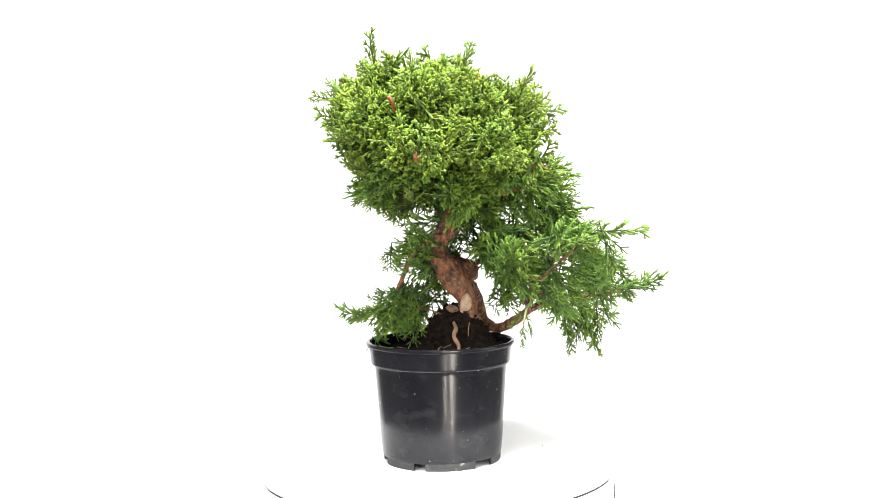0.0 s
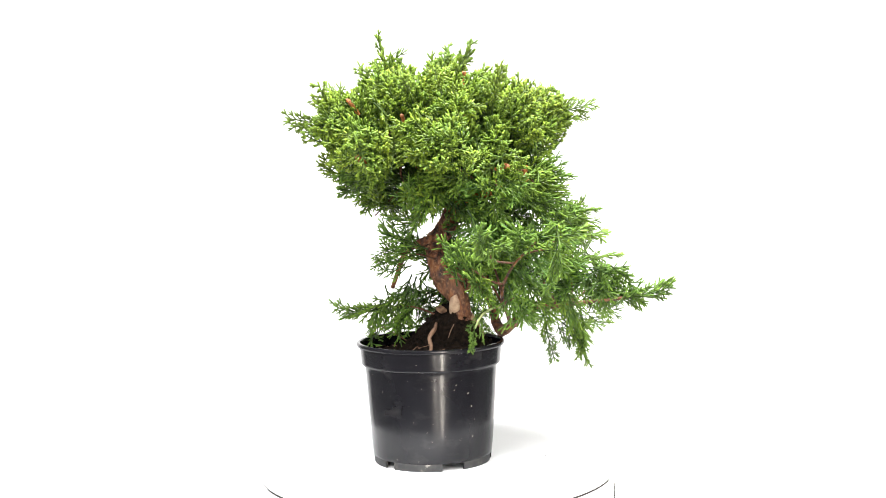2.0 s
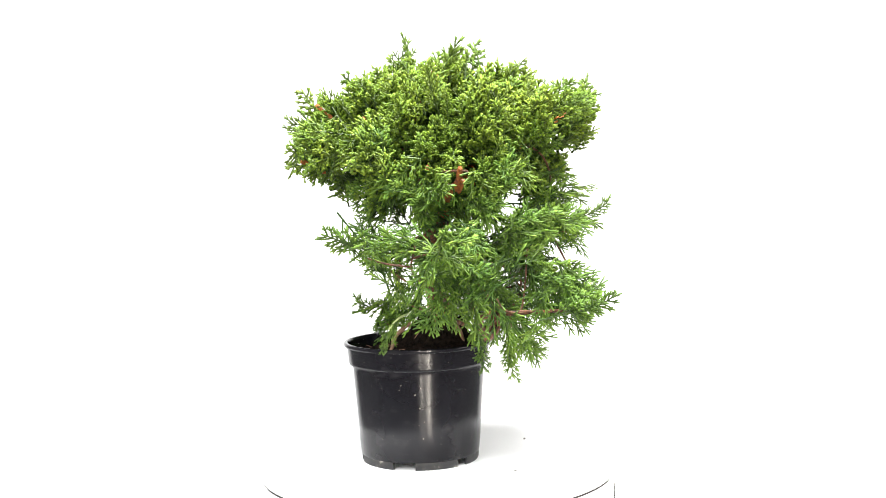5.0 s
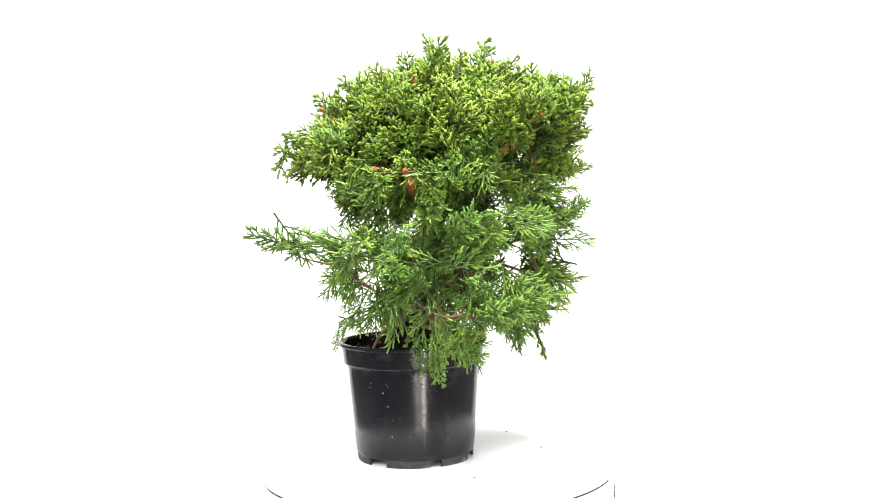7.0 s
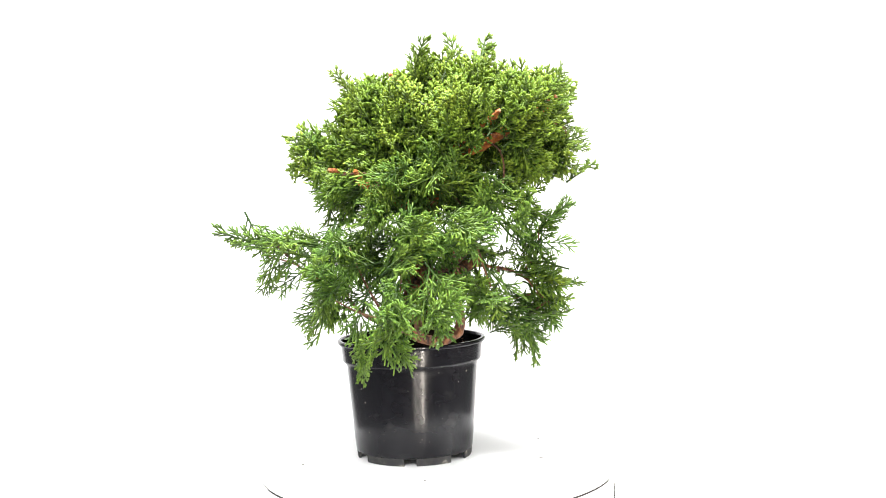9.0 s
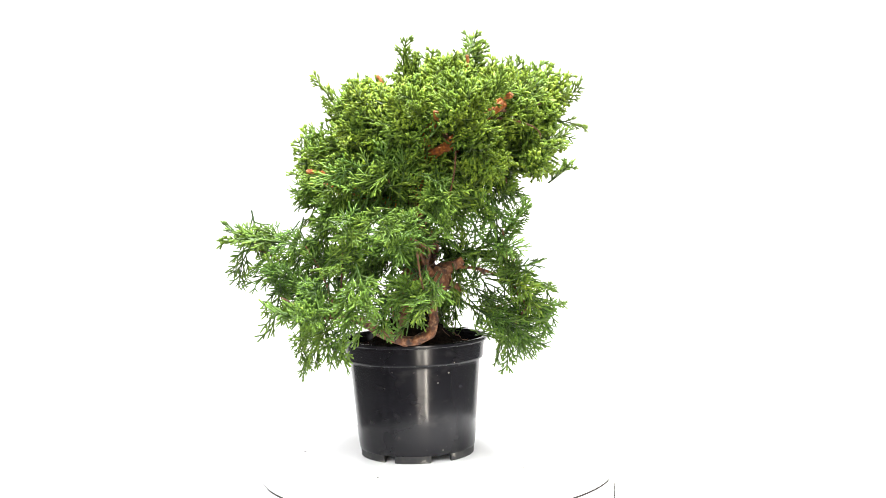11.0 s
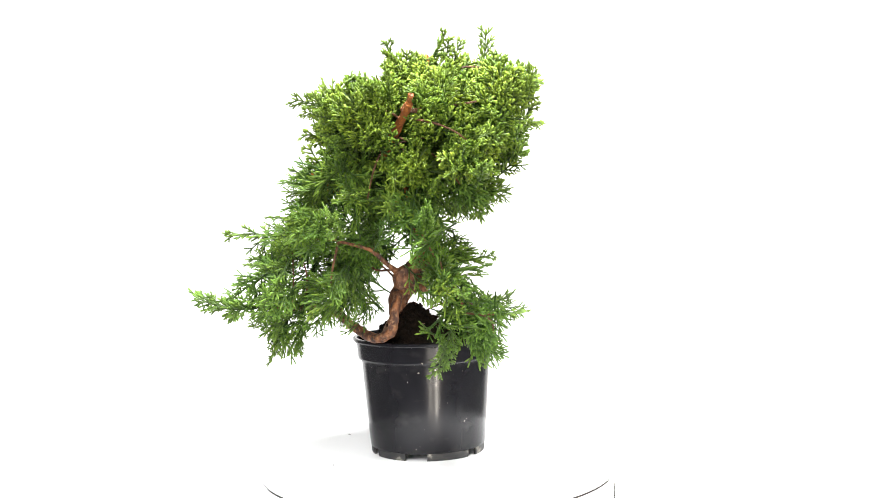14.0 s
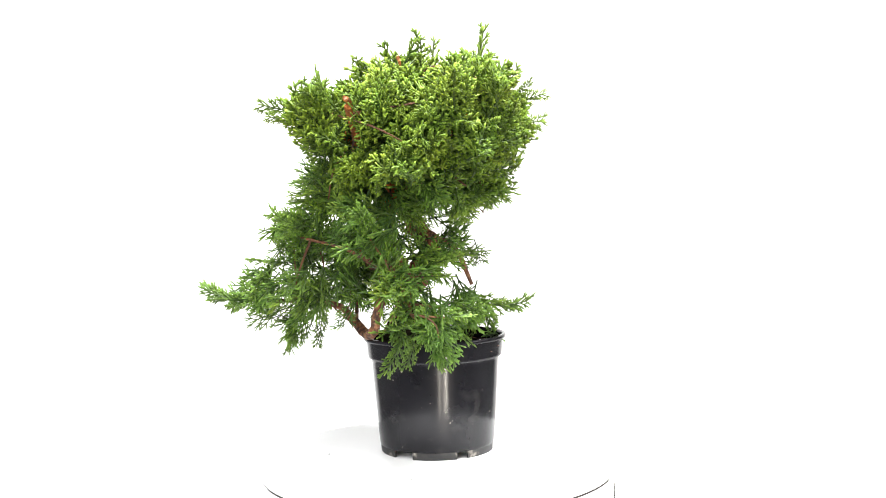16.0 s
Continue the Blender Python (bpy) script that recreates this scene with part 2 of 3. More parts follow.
def frame_along(d, rng):
    d = d / (np.linalg.norm(d) + 1e-9)
    s, w = sides_of(d, rng)
    return np.stack([s, w, d], 1)


def array_mesh(name, v, f, g, mat, vigour=0.5):
    me = bpy.data.meshes.new(name)
    me.vertices.add(len(v))
    me.vertices.foreach_set("co", v.astype(np.float32).ravel())
    me.loops.add(len(f) * 3)
    me.loops.foreach_set("vertex_index", f.astype(np.int32).ravel())
    me.polygons.add(len(f))
    me.polygons.foreach_set("loop_start", np.arange(0, len(f) * 3, 3, dtype=np.int32))
    me.update(calc_edges=True)
    me.shade_smooth()
    at = me.attributes.new("growth_shade", "FLOAT", "POINT")
    at.data.foreach_set("value", g.astype(np.float32))
    vg = me.attributes.new("vigour", "FLOAT", "POINT")
    vg.data.foreach_set("value", (np.zeros(len(v)) + vigour).astype(np.float32))
    me.materials.append(mat)
    return me


def foliage_mesh(name, placed):
    """placed: (kind, variant, rotation, scale, root, vigour) for each spray."""
    vs, fs, gs, ws, n = [], [], [], [], 0
    for kind, i, rot, scale, root, vigour in placed:
        v, f, g = SPRAYS[kind][i]
        vs.append(v @ rot.T * scale + root)
        fs.append(f + n)
        gs.append(g)
        ws.append(np.full(len(v), vigour))
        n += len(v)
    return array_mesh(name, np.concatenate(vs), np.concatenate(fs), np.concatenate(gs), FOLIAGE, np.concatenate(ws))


# ---------------------------------------------------------------- studio
def studio():
    # seamless paper: flat apron, curved sweep and upright back in one sheet with thickness
    prof = [(-0.2, -0.78)] + [(2.4 + 0.6 * math.sin(a), -0.18 - 0.6 * math.cos(a)) for a in np.linspace(0, math.pi / 2, 24)] + [(3.0, 2.3)]
    loop = prof + [(y + 0.006, z - 0.006) for y, z in reversed(prof)]
    bm = bmesh.new()
    ends = [[bm.verts.new((x, y, z)) for y, z in loop] for x in (-2.3, 2.3)]
    n = len(loop)
    for i in range(n):
        bm.faces.new((ends[0][i], ends[1][i], ends[1][(i + 1) % n], ends[0][(i + 1) % n]))
    bmesh.ops.recalc_face_normals(bm, faces=bm.faces)
    tagged(part("backdrop", bm, PAPER, None, smooth=False), "plain white seamless paper backdrop, brightly lit", "backdrop", kind="structure")
    tagged(part("floor", box(-2.5, 2.5, -3.2, 3.3, -0.86, -0.80), GREY_FLOOR, None, smooth=False), "plain grey studio floor", "floor", kind="structure")
    tagged(part("ceiling", box(-2.5, 2.5, -3.2, 3.3, 2.4, 2.46), GREY_WALL, None, smooth=False), "plain grey studio ceiling", "ceiling", kind="structure")
    for name, dims in (("wall_north", (-2.5, 2.5, 3.2, 3.3, -0.80, 2.4)), ("wall_south", (-2.5, 2.5, -3.2, -3.1, -0.80, 2.4)),
                       ("wall_west", (-2.5, -2.4, -3.1, 3.2, -0.80, 2.4)), ("wall_east", (2.4, 2.5, -3.1, 3.2, -0.80, 2.4))):
        tagged(part(name, box(*dims), GREY_WALL, None, smooth=False), "plain grey painted studio wall", "wall", kind="structure")


TABLE_R, TABLE_T = 0.2296, 0.0188


def turntable_base():
    base = tagged(new("pedestal"), "white round pedestal under the turntable plate", "pedestal")
    base.location = (0, 0, -0.776)
    part("column", disc(TABLE_R, 0.0, 0.776 - TABLE_T - 0.0002, 0.0006), WHITE_TOP, base)
    seam = disc(TABLE_R - 0.0004, 0.776 - TABLE_T - 0.0020, 0.776 - TABLE_T + 0.0006, 0.0004)
    seam.transform(Matrix.Translation((0, -0.0011, 0)))
    part("bearing_seam", seam, DARK_LINE, base, "thin dark seam between plate and pedestal")
    # thin dark upright line along the column's right edge
    a = math.radians(-9)
    part("dark_strip", limb([(TABLE_R * math.cos(a), TABLE_R * math.sin(a), z, 0.0011) for z in (0.45, 0.6, 0.739)], 6, 3, 0.02), DARK_LINE, base, "thin dark vertical strip")
    return base


def turntable_plate():
    plate = tagged(new("turntable"), "round white turntable plate carrying the potted tree", "turntable")
    part("top_disc", disc(TABLE_R, -TABLE_T, 0.0, 0.003), WHITE_TOP, plate)
    rng = np.random.default_rng(5)
    for x, y, s in ((-0.0024, 0.1397, 1.0), (0.10, -0.148, 0.6), (0.14, 0.03, 0.5), (-0.11, 0.11, 0.5)):
        bm = bmesh.new()
        bmesh.ops.create_icosphere(bm, subdivisions=1, radius=1, matrix=Matrix.LocRotScale((x, y, 0.0004), Euler((0, 0, rng.uniform(0, 3))), (0.0052 * s, 0.0016 * s, 0.0006)))
        part("crumb", bm, SPECK, plate, "tiny dark crumb")
    return plate


# ---------------------------------------------------------------- pot and soil
POT = Vector((0.0072, -0.0290, 0.0))


def nursery_pot():
    pot = tagged(new("nursery_pot"), "black plastic nursery pot with scuffed notched foot", "plant pot")
    t = 0.0018
    outer = [(0.0755, 0.0095), (0.0762, 0.0110), (0.0764, 0.0125), (0.0782, 0.03), (0.0808, 0.065), (0.0848, 0.1195), (0.0850, 0.1222), (0.0855, 0.1246), (0.0890, 0.1256), (0.0898, 0.1269), (0.0900, 0.1286), (0.0916, 0.1462), (0.0918, 0.1482)]

    def leaned(bm):
        """Slightly oval and leaning, as a soft pot is."""
        for v in bm.verts:
            x, y, z = v.co
            k = 1 - 0.009 * math.cos(2 * (math.atan2(y, x) - 0.5)) * min(1, z / 0.15)
            w = (z - 0.0095) / 0.14
            v.co = (x * k + 0.0007 * w, y * k - 0.0005 * w, z - (0.0047 * x - 0.0031 * y) * w)
        return bm

    inner = [(r - t, z) for r, z in reversed(outer)]
    part("body", leaned(lathe(outer + inner, 128, closed=True)), PLASTIC, pot)
    lip = [(0.0921, 0.1482), (0.0951, 0.1490), (0.0960, 0.1508), (0.0958, 0.1530), (0.0942, 0.1542), (0.0911, 0.1538), (0.0898, 0.1510), (0.0899, 0.1482)]
    part("rim", leaned(lathe(lip, 128, closed=True)), PLASTIC, pot, "rolled black plastic rim")
    bottom = disc(0.0735, 0.0085, 0.0105, 0.0005, 64)
    part("base_plate", bottom, PLASTIC, pot)
    # foot ring in six blocks, narrow and wide notches in turn
    notches = [(-111, 6), (-45, 11), (15, 6), (68, 11), (130, 6), (192, 11)]
    for k in range(6):
        (c0, w0), (c1, w1) = notches[k], notches[(k + 1) % 6]
        a0, a1 = math.radians(c0 + w0), math.radians(c1 - w1 + (360 if k == 5 else 0))
        bm = bmesh.new()
        rings = []
        for i in range(11):
            a = a0 + (a1 - a0) * i / 10
            rings.append([bm.verts.new((r * math.cos(a), r * math.sin(a), z)) for r, z in ((0.0716, 0.0), (0.0744, 0.0), (0.0750, 0.0012), (0.0756, 0.0095), (0.0716, 0.0095))])
        for p, q in zip(rings, rings[1:]):
            for i in range(5):
                bm.faces.new((p[i], q[i], q[(i + 1) % 5], p[(i + 1) % 5]))
        bm.faces.new(rings[0])
        bm.faces.new(rings[-1][::-1])
        bmesh.ops.recalc_face_normals(bm, faces=bm.faces)
        part("foot", bm, SCUFFED, pot, "scuffed grey-black foot block", smooth=False)
    # pale scuffs on the wall, thickest over one foot
    rng = np.random.default_rng(31)
    for i in range(22):
        a = math.radians(rng.normal(1.0, 5.0) if i < 9 else rng.uniform(-180, 180))
        z = rng.uniform(0.014, 0.034) if i < 14 else rng.uniform(0.02, 0.112)
        r = 0.0762 + 0.0083 * (z - 0.014) / 0.1035
        l, q = rng.uniform(0.0006, 0.0022), rng.uniform(-0.02, 0.02)
        pts = [(r * math.cos(a + q * k), r * math.sin(a + q * k), z + l * k, 0.00045) for k in (0.0, 0.5, 1.0)]
        part("scuff", limb(pts, 5, 2, 0.2, 400.0), DUST, pot, "pale scuff mark")
    return pot


def soil_height(x, y):
    """Height of the soil in the pot's own space."""
    d = math.hypot(x - 0.022, y - 0.018)
    h = 0.1370 + 0.060 * math.exp(-(d / 0.046) ** 2) * min(1.0, max(0.0, (0.092 - math.hypot(x, y)) / 0.03))
    return h + 0.006 * noise.noise((x * 60, y * 60, 0.3)) + 0.003 * noise.noise((x * 150, y * 150, 1.3)) + 0.0018 * noise.noise((x * 420, y * 420, 2.3))


def potting_soil():
    soil = tagged(new("potting_soil"), "dark crumbly potting soil mounded round the trunk", "soil")
    bm = bmesh.new()
    c = bm.verts.new((0, 0, soil_height(0, 0)))
    rows = []
    for j in range(1, 27):
        r = 0.0872 * j / 26
        rows.append([bm.verts.new((r * math.cos(a), r * math.sin(a), soil_height(r * math.cos(a), r * math.sin(a)))) for a in np.linspace(0, 2 * math.pi, 64, endpoint=False)])
    for k in range(64):
        bm.faces.new((c, rows[0][k], rows[0][(k + 1) % 64]))
        for a, b in zip(rows, rows[1:]):
            bm.faces.new((a[k], b[k], b[(k + 1) % 64], a[(k + 1) % 64]))
    # sides and underside down to the pot's bottom
    low = [bm.verts.new((0.0715 * math.cos(a), 0.0715 * math.sin(a), 0.0106)) for a in np.linspace(0, 2 * math.pi, 64, endpoint=False)]
    mid = [bm.verts.new((0.0795 * math.cos(a), 0.0795 * math.sin(a), 0.1150)) for a in np.linspace(0, 2 * math.pi, 64, endpoint=False)]
    for k in range(64):
        bm.faces.new((rows[-1][k], mid[k], mid[(k + 1) % 64], rows[-1][(k + 1) % 64]))
        bm.faces.new((mid[k], low[k], low[(k + 1) % 64], mid[(k + 1) % 64]))
    bm.faces.new(low[::-1])
    part("soil_body", bm, SOIL, soil)
    rng = np.random.default_rng(11)
    tmp = bmesh.new()
    bmesh.ops.create_icosphere(tmp, subdivisions=1, radius=1)
    base = np.array([v.co[:] for v in tmp.verts])
    faces = np.array([[v.index for v in f.verts] for f in tmp.faces])
    tmp.free()
    vs, fs = [], []
    for i in range(2200):
        r, a = 0.083 * math.sqrt(rng.random()), rng.uniform(0, 6.283)
        x, y = r * math.cos(a), r * math.sin(a)
        s = rng.uniform(0.0006, 0.0020) if i % 9 else rng.uniform(0.0020, 0.0038)
        vs.append(base * s * rng.uniform(0.6, 1.3, 3) + rng.normal(size=base.shape) * s * 0.15 + (x, y, soil_height(x, y) + s * 0.3))
        fs.append(faces + len(base) * i)
    v, f = np.concatenate(vs), np.concatenate(fs)
    tagged(part("crumb_litter", array_mesh("crumb_litter", v, f, np.zeros(len(v)), SOIL), SOIL, soil, "loose dark soil crumbs"), kind="stuff")
    # pale root fibres and bark chips lying on the soil
    for i in range(26):
        a, r = rng.uniform(0, 6.283), 0.03 + 0.052 * math.sqrt(rng.random())
        x, y, q, l = r * math.cos(a), r * math.sin(a), rng.uniform(0, 6.283), rng.uniform(0.006, 0.018)
        pts = [(x + l * k * math.cos(q + k * 0.3), y + l * k * math.sin(q + k * 0.3), soil_height(x + l * k * math.cos(q), y + l * k * math.sin(q)) + 0.002 + 0.003 * k * (i % 3 == 0), 0.0005) for k in (0, 0.33, 0.66, 1)]
        part("root_fibre", limb(pts, 5, 2, 0.1), ROOT, soil, "thin pale root fibre")
    return soil


# ---------------------------------------------------------------- the tree (in the turntable's space)
CROWN_TOP = [(23, 5, 489, 46), (-61, 0, 488, 45), (-14, 80, 488, 46), (-88, 70, 478, 45), (58, 74, 472, 46), (-10, -75, 466, 45), (77, -53, 460, 44), (26, 153, 460, 45), (-57, 146, 455, 45), (98, 150, 445, 44), (-96, -59, 443, 45), (116, 13, 440, 46), (-66, -119, 436, 45), (123, 86, 436, 44)]
CROWN = [(-91, 14, 424, 44), (-16, 33, 423, 44), (44, -5, 416, 44), (-34, -38, 413, 44), (25, -84, 411, 44), (-2, 96, 410, 44), (-74, 95, 410, 44), (-16, 168, 401, 44), (109, -54, 400, 43), (-10, -154, 393, 45), (74, -127, 390, 43), (61, 64, 389, 45), (55, 143, 389, 44)]
CROWN_UNDER = [(128, 50, 360, 46), (-46, -101, 360, 46), (-52, 43, 353, 46), (148, -12, 348, 44), (3, -19, 348, 45), (75, -15, 347, 45), (-65, -32, 347, 44), (-60, -46, 314, 26), (70, -38, 318, 34), (126, -82, 344, 43), (33, -91, 341, 45), (-17, 114, 350, 30), (99, 120, 335, 44), (30, 54, 321, 47)]
SKIRT = [(41, 152, 298, 44), (18, 152, 262, 28), (170, 92, 292, 44), (150, -168, 272, 18), (182, -41, 282, 45), (97, 74, 281, 43), (87, 13, 281, 45), (199, -116, 276, 42), (183, 25, 275, 47), (97, -55, 274, 45), (-20, 13, 269, 43), (-12, -76, 268, 42), (105, -117, 253, 44), (-7, 78, 247, 42), (145, 119, 233, 43), (0, 145, 230, 43)]
LOW = [(-62, -42, 174, 28), (85, -38, 250, 27), (80, 0, 256, 24), (151, -77, 223, 42), (221, -43, 223, 44), (120, -15, 215, 45), (200, 74, 211, 44), (245, 27, 209, 41), (127, 51, 208, 45), (-49, -27, 195, 42), (-50, 62, 191, 45), (191, -7, 176, 45), (-50, 142, 196, 28), (-44, 150, 172, 24), (-19, 125, 172, 50)]

TRUNK = [(0.036, -0.010, 0.150, 0.0160), (0.043, -0.014, 0.185, 0.0139), (0.043, -0.015, 0.206, 0.0126), (0.022, -0.014, 0.238, 0.0155), (0.004, -0.003, 0.274, 0.0130), (0.024, -0.002, 0.302, 0.0126),
         (0.036, 0.010, 0.340, 0.0118), (0.030, 0.022, 0.390, 0.0092), (0.016, 0.030, 0.440, 0.0067), (0.0, 0.035, 0.482, 0.0034)]
BOUGHS = [
    [(0.040, 0.005, 0.222, 0.008), (0.052, 0.040, 0.215, 0.0066), (0.060, 0.054, 0.192, 0.0062), (0.066, 0.052, 0.169, 0.0064), (0.084, 0.030, 0.160, 0.0066), (0.106, 0.006, 0.172, 0.0060), (0.135, -0.010, 0.193, 0.0045), (0.18, 0.0, 0.200, 0.0030), (0.25, 0.03, 0.207, 0.0018)],
    [(0.106, 0.006, 0.172, 0.0034), (0.120, -0.045, 0.193, 0.0025), (0.126, -0.075, 0.222, 0.0020), (0.155, -0.115, 0.255, 0.0014), (0.19, -0.13, 0.285, 0.0010)],
    [(0.034, 0.020, 0.238, 0.0044), (0.062, 0.046, 0.250, 0.0029), (0.093, 0.079, 0.275, 0.0022), (0.14, 0.10, 0.290, 0.0016)],
    [(0.026, -0.006, 0.232, 0.011), (0.033, 0.022, 0.234, 0.0150), (0.041, 0.046, 0.236, 0.0185), (0.044, 0.060, 0.238, 0.0125)],
    [(0.040, 0.040, 0.240, 0.0085), (0.028, 0.058, 0.250, 0.0070), (0.018, 0.068, 0.258, 0.0048)],
    [(0.043, 0.044, 0.238, 0.0060), (0.062, 0.050, 0.250, 0.0032), (0.074, 0.052, 0.262, 0.0022), (0.086, 0.056, 0.276, 0.0015)],
    [(0.040, 0.048, 0.230, 0.0070), (0.028, 0.062, 0.226, 0.0050), (0.020, 0.066, 0.220, 0.0022)],
    [(0.024, 0.050, 0.250, 0.0023), (0.010, 0.090, 0.246, 0.0020), (-0.002, 0.122, 0.232, 0.0017), (-0.010, 0.148, 0.200, 0.0012)],
    [(0.03, 0.005, 0.325, 0.009), (0.062, 0.050, 0.380, 0.0068), (0.066, 0.090, 0.400, 0.0062), (0.060, 0.130, 0.424, 0.0052), (0.054, 0.170, 0.446, 0.0044)],
    [(0.03, 0.0, 0.315, 0.010), (0.08, -0.025, 0.340, 0.007), (0.13, -0.037, 0.353, 0.005), (0.15, -0.045, 0.372, 0.003)],
    [(0.03, 0.012, 0.345, 0.010), (0.0, -0.05, 0.385, 0.007), (-0.02, -0.09, 0.405, 0.0045), (-0.035, -0.11, 0.42, 0.003)],
    [(0.03, 0.018, 0.37, 0.009), (-0.03, 0.05, 0.41, 0.006), (-0.07, 0.08, 0.44, 0.003)],
    [(0.03, 0.02, 0.36, 0.009), (0.08, 0.07, 0.41, 0.006), (0.115, 0.12, 0.432, 0.004)],
    [(0.025, -0.01, 0.29, 0.007), (-0.02, -0.03, 0.27, 0.004), (-0.045, -0.03, 0.22, 0.0025)],
]
# foliage tips that stand out of the outline: root and tip
TIPS = [((0.225, 0.035, 0.207), (0.312, 0.052, 0.203)), ((0.115, 0.105, 0.435), (0.184, 0.127, 0.462)), ((-0.07, -0.10, 0.430), (-0.133, -0.142, 0.432)),
        ((-0.035, -0.03, 0.205), (-0.108, -0.053, 0.186)), ((0.035, 0.14, 0.285), (0.035, 0.193, 0.333)), ((0.0, 0.125, 0.19), (0.019, 0.143, 0.121)),
        ((0.07, 0.15, 0.44), (0.084, 0.210, 0.472)), ((-0.03, 0.12, 0.205), (-0.074, 0.167, 0.189)), ((-0.06, 0.12, 0.44), (-0.107, 0.179, 0.457)),
        ((-0.065, 0.02, 0.475), (-0.081, 0.014, 0.555)), ((0.18, -0.08, 0.285), (0.256, -0.128, 0.303))]
TIPS += [((0.14, -0.15, 0.28), (0.160, -0.232, 0.297)), ((0.19, -0.01, 0.185), (0.214, -0.025, 0.128)),
         ((0.03, 0.0, 0.46), (0.040, 0.0, 0.534)), ((0.105, -0.045, 0.435), (0.128, -0.080, 0.496)), ((-0.09, -0.04, 0.45), (-0.146, -0.051, 0.473)), ((-0.02, 0.15, 0.39), (-0.017, 0.207, 0.396)), ((-0.01, 0.075, 0.252), (-0.066, 0.073, 0.270)), ((0.0, 0.14, 0.235), (-0.022, 0.188, 0.228)), ((-0.05, -0.10, 0.365), (-0.098, -0.132, 0.370)), ((0.208, -0.023, 0.194), (0.220, -0.023, 0.134)), ((0.164, -0.036, 0.192), (0.176, -0.036, 0.132))]
TIPS += [((0.116, -0.057, 0.361), (0.167, -0.091, 0.369)), ((0.153, 0.037, 0.311), (0.212, 0.055, 0.317)), ((0.038, -0.128, 0.415), (0.042, -0.189, 0.421)), ((0.121, 0.128, 0.306), (0.157, 0.178, 0.311)), ((0.181, 0.037, 0.254), (0.241, 0.052, 0.260))]
# pruned stubs: base and cut end
STUBS = [((0.0, -0.125, 0.362), (-0.012, -0.176, 0.387), 0.0052), ((-0.035, -0.11, 0.43), (-0.043, -0.140, 0.457), 0.0036), ((0.012, -0.07, 0.415), (0.010, -0.101, 0.438), 0.0036),
         ((0.10, -0.055, 0.365), (0.140, -0.083, 0.373), 0.0042), ((0.062, 0.13, 0.43), (0.053, 0.180, 0.455), 0.0048), ((0.055, -0.02, 0.465), (0.063, -0.030, 0.492), 0.0036),
         ((0.016, 0.07, 0.48), (0.017, 0.082, 0.511), 0.0032), ((0.085, 0.095, 0.415), (0.126, 0.128, 0.437), 0.0046), ((0.115, -0.03, 0.335), (0.148, -0.041, 0.357), 0.0036)]


TREE_BASE = Vector((0.030, -0.010, 0.150))


def cut_end(at, way, r, mat, parent, label):
    bm = bmesh.new()
    m = Vector(way).to_track_quat("Z", "Y").to_matrix().to_4x4()
    bmesh.ops.create_cone(bm, cap_ends=True, segments=12, radius1=r, radius2=r * 0.85, depth=0.0022, matrix=Matrix.Translation(at) @ m)
    return part("cut_face", bm, mat, parent, label)


def cut_patch(at, size, turn_z, mat, parent, label, seed):
    """An irregular old pruning wound, sunk into the bark."""
    bm = bmesh.new()
    bmesh.ops.create_icosphere(bm, subdivisions=3, radius=1)
    for v in bm.verts:
        v.co *= 1 + 0.22 * noise.noise(v.co * 1.7 + Vector((seed, 0, 0))) + 0.06 * noise.noise(v.co * 6)
    bm.transform(Matrix.LocRotScale(Vector(at), Euler((0.15, 0.2, turn_z)), size))
    return part("pruning_wound", bm, mat, parent, label)


